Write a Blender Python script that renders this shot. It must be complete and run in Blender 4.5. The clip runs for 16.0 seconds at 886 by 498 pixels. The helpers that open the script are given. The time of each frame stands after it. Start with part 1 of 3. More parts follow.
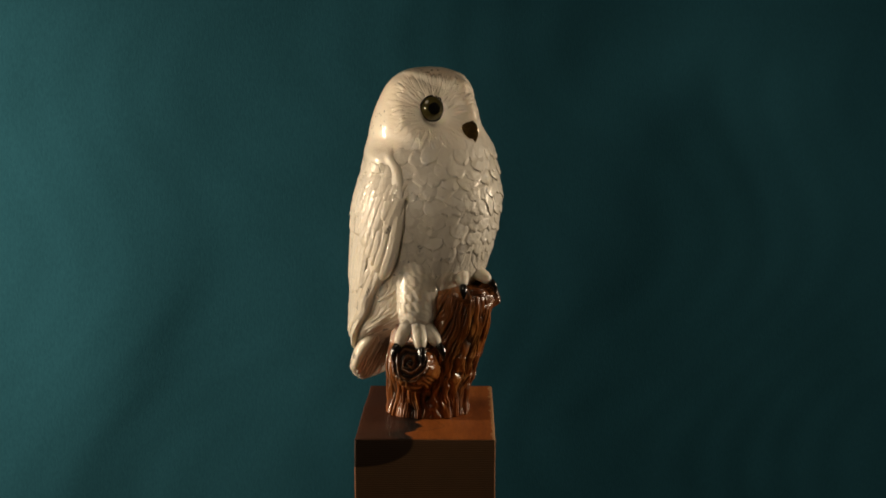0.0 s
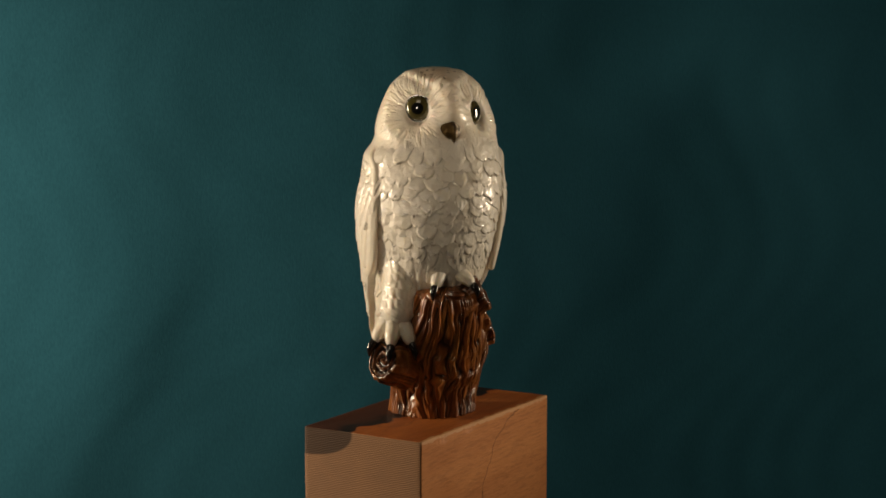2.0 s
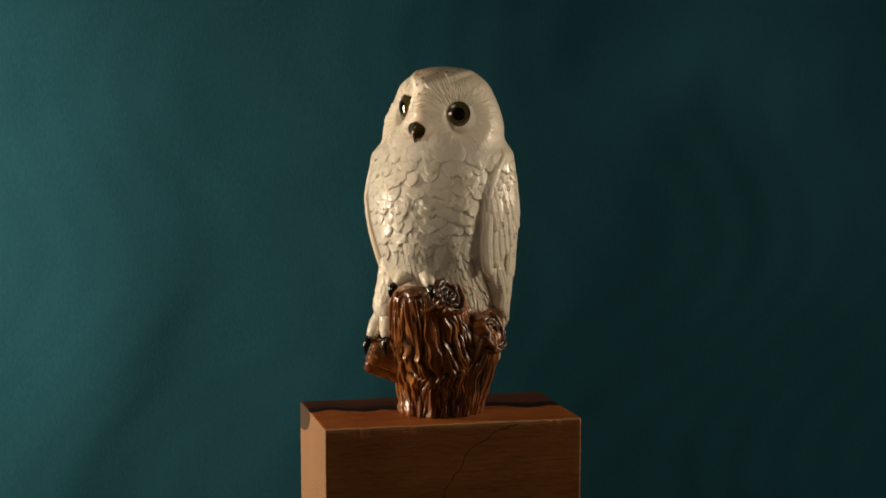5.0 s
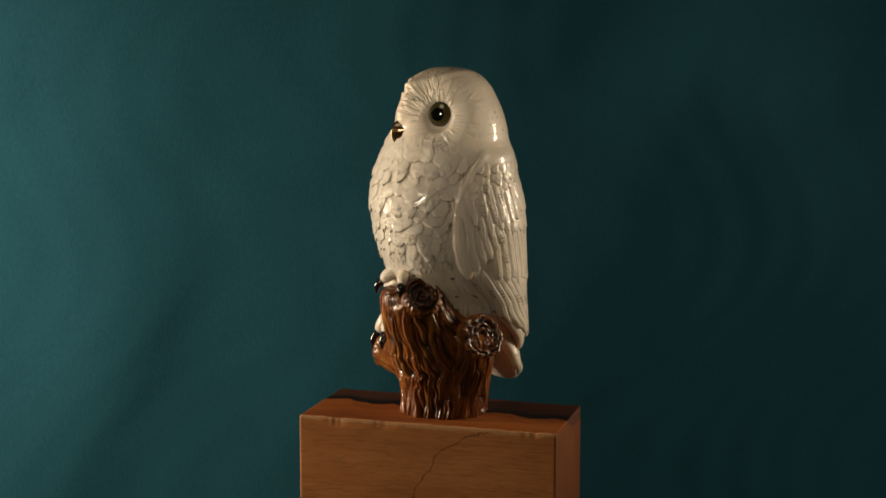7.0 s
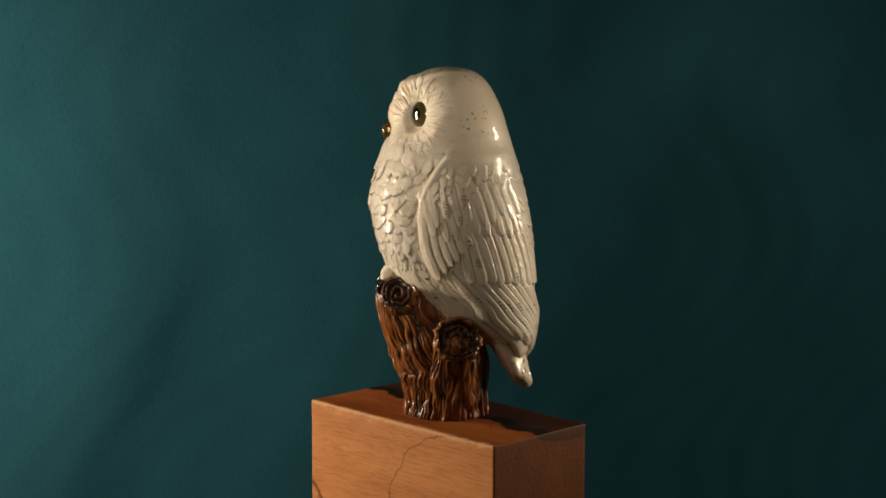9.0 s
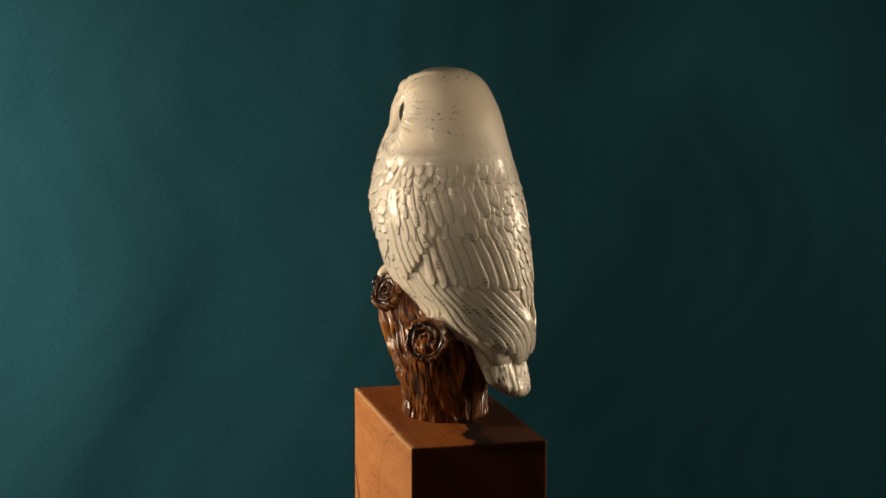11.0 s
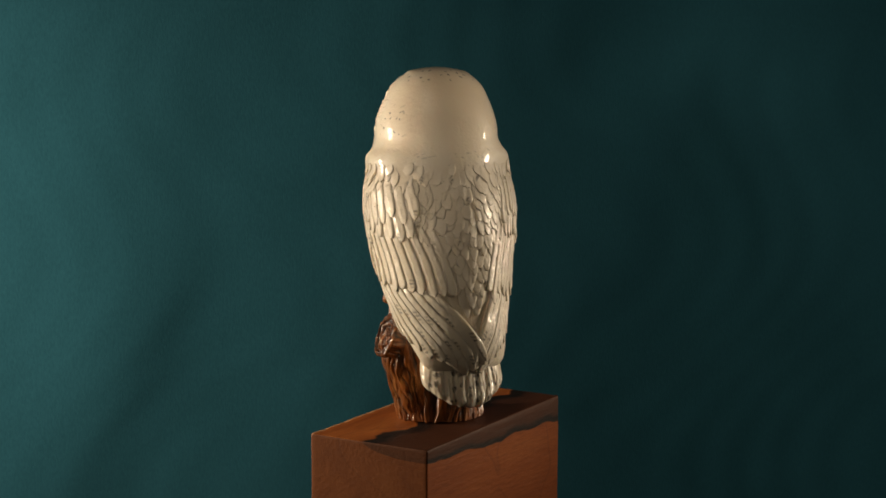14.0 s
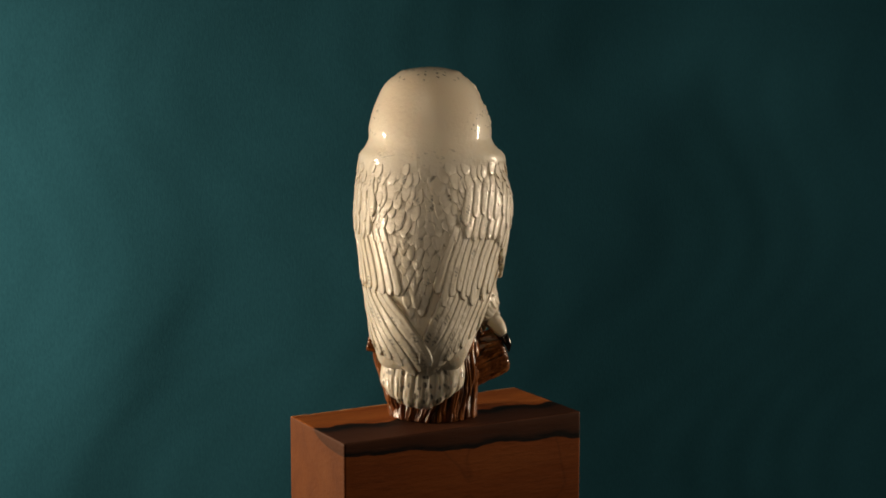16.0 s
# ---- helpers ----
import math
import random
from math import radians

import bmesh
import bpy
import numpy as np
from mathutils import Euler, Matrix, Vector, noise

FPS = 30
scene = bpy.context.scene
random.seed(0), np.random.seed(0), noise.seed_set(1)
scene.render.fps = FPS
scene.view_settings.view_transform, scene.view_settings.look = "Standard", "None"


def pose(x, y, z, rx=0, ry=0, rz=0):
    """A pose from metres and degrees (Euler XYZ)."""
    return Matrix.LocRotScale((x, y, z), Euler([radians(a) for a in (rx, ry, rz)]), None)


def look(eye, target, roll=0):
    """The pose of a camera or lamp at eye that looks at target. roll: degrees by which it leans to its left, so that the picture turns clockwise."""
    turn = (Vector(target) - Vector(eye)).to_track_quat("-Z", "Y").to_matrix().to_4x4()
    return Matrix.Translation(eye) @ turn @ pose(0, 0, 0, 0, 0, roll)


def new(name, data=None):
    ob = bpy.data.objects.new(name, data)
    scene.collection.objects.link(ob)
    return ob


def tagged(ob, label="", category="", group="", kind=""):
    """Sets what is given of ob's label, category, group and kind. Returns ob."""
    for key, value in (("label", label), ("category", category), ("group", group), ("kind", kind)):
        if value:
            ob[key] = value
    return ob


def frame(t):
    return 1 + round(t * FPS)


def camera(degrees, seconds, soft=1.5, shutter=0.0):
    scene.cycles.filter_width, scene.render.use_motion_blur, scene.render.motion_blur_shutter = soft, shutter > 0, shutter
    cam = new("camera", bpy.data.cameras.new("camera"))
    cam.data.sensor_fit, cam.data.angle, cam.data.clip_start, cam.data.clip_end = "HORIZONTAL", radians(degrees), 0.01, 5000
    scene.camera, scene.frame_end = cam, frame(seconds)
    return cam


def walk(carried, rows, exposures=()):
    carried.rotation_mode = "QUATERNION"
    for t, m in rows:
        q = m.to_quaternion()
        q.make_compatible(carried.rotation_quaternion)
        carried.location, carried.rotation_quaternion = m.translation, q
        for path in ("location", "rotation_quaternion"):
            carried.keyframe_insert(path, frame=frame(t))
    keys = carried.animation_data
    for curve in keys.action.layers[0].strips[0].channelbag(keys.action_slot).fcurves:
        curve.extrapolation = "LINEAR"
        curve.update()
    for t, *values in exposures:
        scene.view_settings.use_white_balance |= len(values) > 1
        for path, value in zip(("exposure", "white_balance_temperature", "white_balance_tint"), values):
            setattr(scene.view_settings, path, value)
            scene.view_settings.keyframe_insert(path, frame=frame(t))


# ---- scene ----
# The camera stands still on a tripod; the block with the figurine turns on its axis.
Z0 = 0.23                     # height of the block's top
EYE = Vector((0.0039, -0.9096, Z0 + 0.2083))
PITCH = radians(7.329)
cam = camera(29.43, 16.0, soft=1.7)
AIM = EYE + Vector((0, math.cos(PITCH), -math.sin(PITCH)))
walk(cam, [(0.0, look(EYE, AIM)), (16.0, look(EYE, AIM))])


def turn(t):
    """Degrees by which the turntable stands at t seconds."""
    return 89.15 - 14.659 * t - 0.0276 * t * t


# ---- light ----
world = bpy.data.worlds.new("dim_room")
scene.world = world
world.use_nodes = True
world.node_tree.nodes["Background"].inputs[0].default_value = (0.5, 0.6, 0.7, 1)
world.node_tree.nodes["Background"].inputs[1].default_value = 0.0


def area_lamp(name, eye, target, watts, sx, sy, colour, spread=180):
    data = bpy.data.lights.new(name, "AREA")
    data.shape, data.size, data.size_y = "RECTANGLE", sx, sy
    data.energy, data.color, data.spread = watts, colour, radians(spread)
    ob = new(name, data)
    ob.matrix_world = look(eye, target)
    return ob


WARM = (1.0, 0.81, 0.58)
area_lamp("side_lamp_a", (-0.60, 0.03, Z0 + 0.115), (0.0, 0.17, Z0 + 0.055), 3.15, 0.09, 0.28, WARM, 160)
area_lamp("side_lamp_b", (0.61, 0.11, Z0 + 0.15), (0.0, -0.05, Z0 + 0.09), 0.19, 0.09, 0.26, WARM, 46)
# unseen soft fill added overhead; narrow spread keeps it mostly on the owl
area_lamp("overhead_fill", (-0.22, -0.62, Z0 + 0.85), (0.0, -0.01, Z0 + 0.16), 0.052, 0.40, 0.40, WARM, 38)
area_lamp("front_lamp", (-0.38, -0.86, Z0 + 0.24), (0.0, 0.0, Z0 + 0.18), 0.024, 0.10, 0.12, WARM, 17)


# ---- materials ----
def material(name):
    m = bpy.data.materials.new(name)
    m.use_nodes = True
    t = m.node_tree
    return m, t, t.nodes["Principled BSDF"]


def nd(t, kind, **props):
    n = t.nodes.new(kind)
    for k, v in props.items():
        if k == "ins":
            for i, x in v.items():
                n.inputs[i].default_value = x
        elif k == "operation":
            n.operation = v
        elif k == "data_type":
            n.data_type = v
        elif k == "attribute_name":
            n.attribute_name = v
        elif k == "wave_type":
            n.wave_type = v
        elif k == "bands_direction":
            n.bands_direction = v
        elif k == "blend_type":
            n.blend_type = v
    return n


def ramp(t, fac, stops):
    n = t.nodes.new("ShaderNodeValToRGB")
    el = n.color_ramp.elements
    while len(el) < len(stops):
        el.new(0.5)
    for e, (p, c) in zip(el, stops):
        e.position, e.color = p, (*c, 1)
    t.links.new(fac, n.inputs[0])
    return n.outputs[0]


def noise_tex(t, scale, detail=3, rough=0.5, stretch=(1, 1, 1), distort=0.0):
    co = nd(t, "ShaderNodeTexCoord")
    mp = nd(t, "ShaderNodeMapping", ins={3: stretch})
    n = nd(t, "ShaderNodeTexNoise", ins={"Scale": scale, "Detail": detail, "Roughness": rough, "Distortion": distort})
    t.links.new(co.outputs["Object"], mp.inputs[0])
    t.links.new(mp.outputs[0], n.inputs["Vector"])
    return n.outputs[0]


def mixc(t, fac, a, b, blend="MIX"):
    n = t.nodes.new("ShaderNodeMix")
    n.data_type, n.blend_type = "RGBA", blend
    for sock, v in ((n.inputs[0], fac), (n.inputs[6], a), (n.inputs[7], b)):
        if isinstance(v, (int, float)):
            sock.default_value = v
        elif isinstance(v, tuple):
            sock.default_value = (*v, 1)
        else:
            t.links.new(v, sock)
    return n.outputs[2]


def math_node(t, op, a, b=None, clamp=False):
    n = t.nodes.new("ShaderNodeMath")
    n.operation, n.use_clamp = op, clamp
    for i, v in enumerate((a, b)):
        if v is None:
            continue
        if isinstance(v, (int, float)):
            n.inputs[i].default_value = v
        else:
            t.links.new(v, n.inputs[i])
    return n.outputs[0]


def bump(t, bsdf, height, strength, dist):
    b = nd(t, "ShaderNodeBump", ins={"Strength": strength, "Distance": dist})
    t.links.new(height, b.inputs["Height"])
    t.links.new(b.outputs[0], bsdf.inputs["Normal"])


def attr(t, name):
    return nd(t, "ShaderNodeAttribute", attribute_name=name).outputs["Fac"]


def white_glaze():
    m, t, b = material("white_glaze")
    tone = ramp(t, noise_tex(t, 35, 3), [(0.3, (0.84, 0.755, 0.615)), (0.7, (0.90, 0.83, 0.715))])
    c = mixc(t, attr(t, "tan"), tone, (0.50, 0.33, 0.18))
    # grey glaze tint together with shade painted into the creases
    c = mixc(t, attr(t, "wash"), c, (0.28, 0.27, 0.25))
    c = mixc(t, attr(t, "dark"), c, (0.030, 0.026, 0.022))
    t.links.new(c, b.inputs["Base Color"])
    b.inputs["Roughness"].default_value = 0.45
    b.inputs["Coat Weight"].default_value = 0.62
    b.inputs["Coat Roughness"].default_value = 0.065
    b.inputs["Subsurface Weight"].default_value = 0.2
    b.inputs["Subsurface Radius"].default_value = (1.0, 0.75, 0.5)
    b.inputs["Subsurface Scale"].default_value = 0.006
    bump(t, b, noise_tex(t, 430, 3, 0.65), 0.45, 0.0008)
    return m


def bark_glaze():
    m, t, b = material("brown_bark_glaze")
    tone = ramp(t, noise_tex(t, 90, 4, 0.6, (1, 1, 0.35)), [(0.30, (0.19, 0.050, 0.010)), (0.5, (0.44, 0.140, 0.027)), (0.70, (0.70, 0.30, 0.075))])
    streaks = ramp(t, noise_tex(t, 330, 3, 0.6, (1, 1, 0.13)), [(0.38, (0, 0, 0)), (0.62, (1, 1, 1))])
    tone = mixc(t, math_node(t, "MULTIPLY", streaks, 0.5), tone, (0.06, 0.016, 0.005))
    pool = ramp(t, noise_tex(t, 42, 3, 0.6, (1, 1, 0.6)), [(0.40, (0, 0, 0)), (0.66, (1, 1, 1))])
    tone = mixc(t, math_node(t, "MULTIPLY", pool, 0.6), tone, (0.055, 0.015, 0.006))
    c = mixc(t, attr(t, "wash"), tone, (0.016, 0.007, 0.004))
    c = mixc(t, attr(t, "dark"), c, (0.012, 0.006, 0.005))
    t.links.new(c, b.inputs["Base Color"])
    b.inputs["Roughness"].default_value = 0.3
    b.inputs["Coat Weight"].default_value = 0.7
    b.inputs["Coat Roughness"].default_value = 0.10
    bump(t, b, noise_tex(t, 260, 3, 0.55, (1, 1, 0.3)), 0.5, 0.0012)
    return m


def gloss(name, colour, rough=0.08, metal=0.0, vary=None):
    m, t, b = material(name)
    c = ramp(t, noise_tex(t, 300, 3), [(0.3, colour), (0.75, vary or tuple(x * 1.5 for x in colour))])
    t.links.new(c, b.inputs["Base Color"])
    b.inputs["Roughness"].default_value, b.inputs["Metallic"].default_value = rough, metal
    b.inputs["Coat Weight"].default_value = 1.0
    b.inputs["Coat Roughness"].default_value = 0.03
    return m


BL, BW, BH = 0.1418, 0.072, 0.2298      # the block
BCX, BCY = 0.0026, 0.0043              # its centre beside the axis


def block_wood():
    m, t, b = material("reddish_brown_hardwood")
    co = nd(t, "ShaderNodeTexCoord").outputs["Object"]
    sep = nd(t, "ShaderNodeSeparateXYZ")
    t.links.new(co, sep.inputs[0])
    x, y, z = sep.outputs
    fibre = noise_tex(t, 60, 5, 0.6, (0.12, 1, 1), 0.3)
    cloud = noise_tex(t, 22, 3, 0.55, (0.5, 1, 1))
    base = ramp(t, fibre, [(0.28, (0.26, 0.066, 0.011)), (0.5, (0.45, 0.132, 0.024)), (0.72, (0.60, 0.205, 0.045))])
    base = mixc(t, math_node(t, "MULTIPLY", cloud, 0.55), base, (0.29, 0.075, 0.016))
    # dark figured streak along one long edge
    wob = math_node(t, "MULTIPLY", math_node(t, "SUBTRACT", noise_tex(t, 48, 2, 0.45, (0.9, 0.16, 0.3)), 0.5), 0.8)
    dy = math_node(t, "DIVIDE", math_node(t, "SUBTRACT", BCY + BW / 2, y), math_node(t, "ADD", math_node(t, "MULTIPLY", x, 0.06), 0.035))
    dz = math_node(t, "DIVIDE", math_node(t, "SUBTRACT", 0.0012, z), math_node(t, "ADD", math_node(t, "MULTIPLY", x, -0.045), 0.0115))
    e = math_node(t, "ADD", math_node(t, "SQRT", math_node(t, "ADD", math_node(t, "MULTIPLY", dy, dy), math_node(t, "MULTIPLY", dz, dz))), wob)
    streak = ramp(t, e, [(0.0, (0.085, 0.028, 0.012)), (0.62, (0.060, 0.021, 0.011)), (0.80, (0.006, 0.005, 0.005)), (0.96, (0.010, 0.007, 0.006))])
    soft_in = ramp(t, e, [(0.0, (1, 1, 1)), (0.95, (1, 1, 1)), (1.0, (0, 0, 0))])
    # thin dark veins on the sides
    vein = noise_tex(t, 9, 3, 0.5, (0.6, 1, 0.7), 0.5)
    line = ramp(t, math_node(t, "ABSOLUTE", math_node(t, "SUBTRACT", vein, 0.44)), [(0.0, (0.35, 0.35, 0.35)), (0.004, (0, 0, 0))])
    base = mixc(t, line, base, (0.03, 0.013, 0.008))
    c = mixc(t, soft_in, base, streak)
    # bare paler wood where the long edge is worn
    rim_z = math_node(t, "ADD", math_node(t, "MULTIPLY", x, -0.0022 / BL), 0.0011 + BCX * 0.0022 / BL)
    ey = math_node(t, "ADD", math_node(t, "SUBTRACT", y, BCY - BW / 2), math_node(t, "ABSOLUTE", math_node(t, "SUBTRACT", z, rim_z)))
    rag = math_node(t, "MULTIPLY", noise_tex(t, 130, 4, 0.65), 0.0050)
    worn = math_node(t, "LESS_THAN", ey, math_node(t, "SUBTRACT", rag, 0.0006))
    saw = nd(t, "ShaderNodeTexWave", wave_type="BANDS", bands_direction="Z", ins={"Scale": 330.0, "Distortion": 2.0, "Detail": 2.0, "Detail Scale": 0.6})
    t.links.new(co, saw.inputs["Vector"])
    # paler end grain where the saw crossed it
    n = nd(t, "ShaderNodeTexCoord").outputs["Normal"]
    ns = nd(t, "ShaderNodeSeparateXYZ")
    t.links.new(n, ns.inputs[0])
    end = math_node(t, "GREATER_THAN", math_node(t, "MULTIPLY", ns.outputs[0], -1.0), 0.7)
    pale = mixc(t, 0.62, base, (0.50, 0.34, 0.205))
    pale = mixc(t, math_node(t, "MULTIPLY", soft_in, 0.85), pale, (0.055, 0.040, 0.032))
    pale = mixc(t, math_node(t, "MULTIPLY", saw.outputs[0], 0.3), pale, (0.10, 0.05, 0.03))
    # one long side mixed paler, picked by its normal
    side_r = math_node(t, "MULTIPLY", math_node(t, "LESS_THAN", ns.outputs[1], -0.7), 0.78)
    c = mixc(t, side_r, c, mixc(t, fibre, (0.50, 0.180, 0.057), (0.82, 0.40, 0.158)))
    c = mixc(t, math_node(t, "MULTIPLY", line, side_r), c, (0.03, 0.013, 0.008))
    figure = ramp(t, noise_tex(t, 38, 4, 0.62, (0.55, 1, 1.1), 0.8), [(0.35, (0, 0, 0)), (0.68, (1, 1, 1))])
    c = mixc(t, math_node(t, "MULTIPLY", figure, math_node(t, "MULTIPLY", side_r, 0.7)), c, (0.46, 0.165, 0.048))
    # the opposite long side mixed redder and darker, by its normal
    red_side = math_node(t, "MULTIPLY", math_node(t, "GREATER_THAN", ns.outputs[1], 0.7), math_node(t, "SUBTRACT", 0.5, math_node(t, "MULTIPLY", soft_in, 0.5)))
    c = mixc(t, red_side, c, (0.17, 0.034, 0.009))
    pores = ramp(t, noise_tex(t, 800, 3, 0.6, (0.12, 1, 1)), [(0.36, (1, 1, 1)), (0.52, (0, 0, 0))])
    c = mixc(t, math_node(t, "MULTIPLY", pores, 0.22), c, (0.10, 0.028, 0.009))
    # a curved crack and a dark knot on one side
    dx, dk = math_node(t, "SUBTRACT", x, 0.045), math_node(t, "ADD", z, 0.050)
    ring = math_node(t, "SQRT", math_node(t, "ADD", math_node(t, "MULTIPLY", dx, dx), math_node(t, "MULTIPLY", dk, dk)))
    ring = math_node(t, "ADD", ring, math_node(t, "MULTIPLY", math_node(t, "SUBTRACT", noise_tex(t, 70, 4, 0.6), 0.5), 0.011))
    crack = ramp(t, math_node(t, "MULTIPLY", math_node(t, "ABSOLUTE", math_node(t, "SUBTRACT", ring, 0.050)), 500.0), [(0.05, (0.8, 0.8, 0.8)), (0.30, (0, 0, 0))])
    crack = math_node(t, "MULTIPLY", math_node(t, "MULTIPLY", crack, side_r), math_node(t, "LESS_THAN", x, 0.058))
    c = mixc(t, crack, c, (0.045, 0.018, 0.010))
    kx, kz = math_node(t, "ADD", x, 0.074), math_node(t, "ADD", z, 0.060)
    knot = math_node(t, "SQRT", math_node(t, "ADD", math_node(t, "MULTIPLY", kx, kx), math_node(t, "MULTIPLY", kz, kz)))
    knot = math_node(t, "ADD", knot, math_node(t, "MULTIPLY", math_node(t, "SUBTRACT", noise_tex(t, 90, 3), 0.5), 0.012))
    knot = ramp(t, math_node(t, "MULTIPLY", knot, 40.0), [(0.48, (0, 0, 0)), (0.62, (1, 1, 1)), (0.66, (1, 1, 1)), (0.74, (0, 0, 0))])
    c = mixc(t, math_node(t, "MULTIPLY", knot, side_r), c, (0.035, 0.013, 0.008))
    c = mixc(t, math_node(t, "MULTIPLY", worn, 0.85), c, (0.62, 0.34, 0.165))
    c = mixc(t, end, c, pale)
    # far end darkened in the colour: end-grain tone plus shade put in
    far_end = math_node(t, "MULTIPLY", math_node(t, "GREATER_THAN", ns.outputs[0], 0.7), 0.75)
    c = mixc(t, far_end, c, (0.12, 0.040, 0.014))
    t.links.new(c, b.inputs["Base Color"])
    b.inputs["Roughness"].default_value = 0.55
    b.inputs["Specular IOR Level"].default_value = 0.18
    h = mixc(t, end, noise_tex(t, 420, 4, 0.65, (0.2, 1, 1)), saw.outputs[0])
    bump(t, b, h, 0.5, 0.0005)
    return m


def cloth():
    m, t, b = material("teal_cloth")
    c = ramp(t, noise_tex(t, 3.0, 4, 0.55), [(0.3, (0.018, 0.098, 0.146)), (0.7, (0.023, 0.117, 0.172))])
    weave = noise_tex(t, 700, 2, 0.6, (1, 1, 0.4))
    c = mixc(t, 0.25, c, ramp(t, weave, [(0.3, (0.011, 0.065, 0.092)), (0.7, (0.031, 0.145, 0.200))]))
    t.links.new(c, b.inputs["Base Color"])
    b.inputs["Roughness"].default_value = 0.9
    b.inputs["Specular IOR Level"].default_value = 0.15
    bump(t, b, weave, 0.25, 0.0006)
    return m


def plain(name, a, c2, scale, rough):
    m, t, b = material(name)
    t.links.new(ramp(t, noise_tex(t, scale, 4), [(0.3, a), (0.7, c2)]), b.inputs["Base Color"])
    b.inputs["Roughness"].default_value = rough
    bump(t, b, noise_tex(t, scale * 12, 3), 0.2, 0.001)
    return m


M_WHITE, M_BARK = white_glaze(), bark_glaze()
M_IRIS = gloss("olive_eye_glaze", (0.052, 0.044, 0.014), 0.06)
M_PUPIL = gloss("black_eye_glaze", (0.004, 0.004, 0.004), 0.05)
M_BEAK = gloss("bronze_lustre", (0.045, 0.026, 0.009), 0.18, 0.6, (0.22, 0.14, 0.05))
M_CLAW = gloss("black_claw_glaze", (0.012, 0.010, 0.010), 0.15)
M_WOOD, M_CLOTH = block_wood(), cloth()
M_WALL = plain("grey_wall_paint", (0.30, 0.30, 0.29), (0.36, 0.355, 0.34), 3, 0.9)
M_FLOOR = plain("black_tabletop", (0.02, 0.018, 0.016), (0.03, 0.027, 0.024), 5, 0.6)


# ---- setting ----
def mesh_object(name, verts, faces, mat, parent=None):
    me = bpy.data.meshes.new(name)
    me.from_pydata([tuple(v) for v in verts], [], [tuple(f) for f in faces])
    me.materials.append(mat)
    me.update()
    ob = new(name, me)
    ob.parent = parent
    return ob


def slab(name, lo, hi, mat):
    bm = bmesh.new()
    bmesh.ops.create_cube(bm, size=1)
    for v in bm.verts:
        v.co = [l + (c + 0.5) * (h - l) for c, l, h in zip(v.co, lo, hi)]
    me = bpy.data.meshes.new(name)
    bm.to_mesh(me)
    bm.free()
    me.materials.append(mat)
    return tagged(new(name, me), kind="structure")


X1, Y1, Y2, ZC = 1.7, -2.2, 0.75, 1.9
slab("floor", (-X1, Y1, -0.05), (X1, Y2, 0.0), M_FLOOR)
slab("ceiling", (-X1, Y1, ZC), (X1, Y2, ZC + 0.05), M_WALL)
slab("wall_west", (-X1 - 0.05, Y1, 0.0), (-X1, Y2, ZC), M_WALL)
slab("wall_east", (X1, Y1, 0.0), (X1 + 0.05, Y2, ZC), M_WALL)
slab("wall_south", (-X1, Y1 - 0.05, 0.0), (X1, Y1, ZC), M_WALL)
slab("wall_north", (-X1, Y2, 0.0), (X1, Y2 + 0.05, ZC), M_WALL)


def backdrop():
    """A hanging sheet of teal cloth with soft vertical folds."""
    w, h, nx, nz = 1.7, 1.35, 240, 130
    xs, zs = np.linspace(-w / 2, w / 2, nx), np.linspace(0.004, h, nz)
    X, Z = np.meshgrid(xs, zs)
    s = X + 0.215 - 0.26 * (Z - 0.237) + 0.012 * np.sin(Z * 21)
    low = np.clip((0.36 - Z) / 0.14, 0, 1)
    Y = 0.45 + 0.19 * X + low * (0.0030 * np.tanh(s / 0.020) - 0.0036 * np.tanh((s + 0.075) / 0.035))
    Y -= 0.5 * np.clip(-0.28 - X, 0, 0.2) ** 2 + 0.55 * np.clip(X - 0.26, 0, 0.2) ** 2
    Y += 0.008 * np.exp(-((X - 0.22) / 0.11) ** 2) + 0.0105 * np.tanh((X - 0.13) / 0.10)
    Y += 0.0045 * np.sin(X * 9 + 1.0 * Z + 0.6) + 0.002 * np.sin(X * 23 - 4 * Z) + 0.0008 * np.sin(X * 41 + 9 * np.sin(Z * 7)) * np.sin(Z * 17 + X * 5) + 0.0005 * np.sin(X * 63 + 7 * np.sin(Z * 19)) * np.sin(Z * 41 + 9 * np.sin(X * 11))
    front = np.stack([X, Y, Z], -1).reshape(-1, 3)
    back = front + (0, 0.003, 0)
    f, n = [], nx * nz
    for j in range(nz - 1):
        for i in range(nx - 1):
            a = j * nx + i
            f.append((a, a + 1, a + nx + 1, a + nx))
            f.append((n + a + nx, n + a + nx + 1, n + a + 1, n + a))
    ob = mesh_object("backdrop", np.concatenate([front, back]), f, M_CLOTH)
    for p in ob.data.polygons:
        p.use_smooth = True
    return tagged(ob, "dark teal cloth backdrop hanging in soft folds", "backdrop", kind="structure")


backdrop()


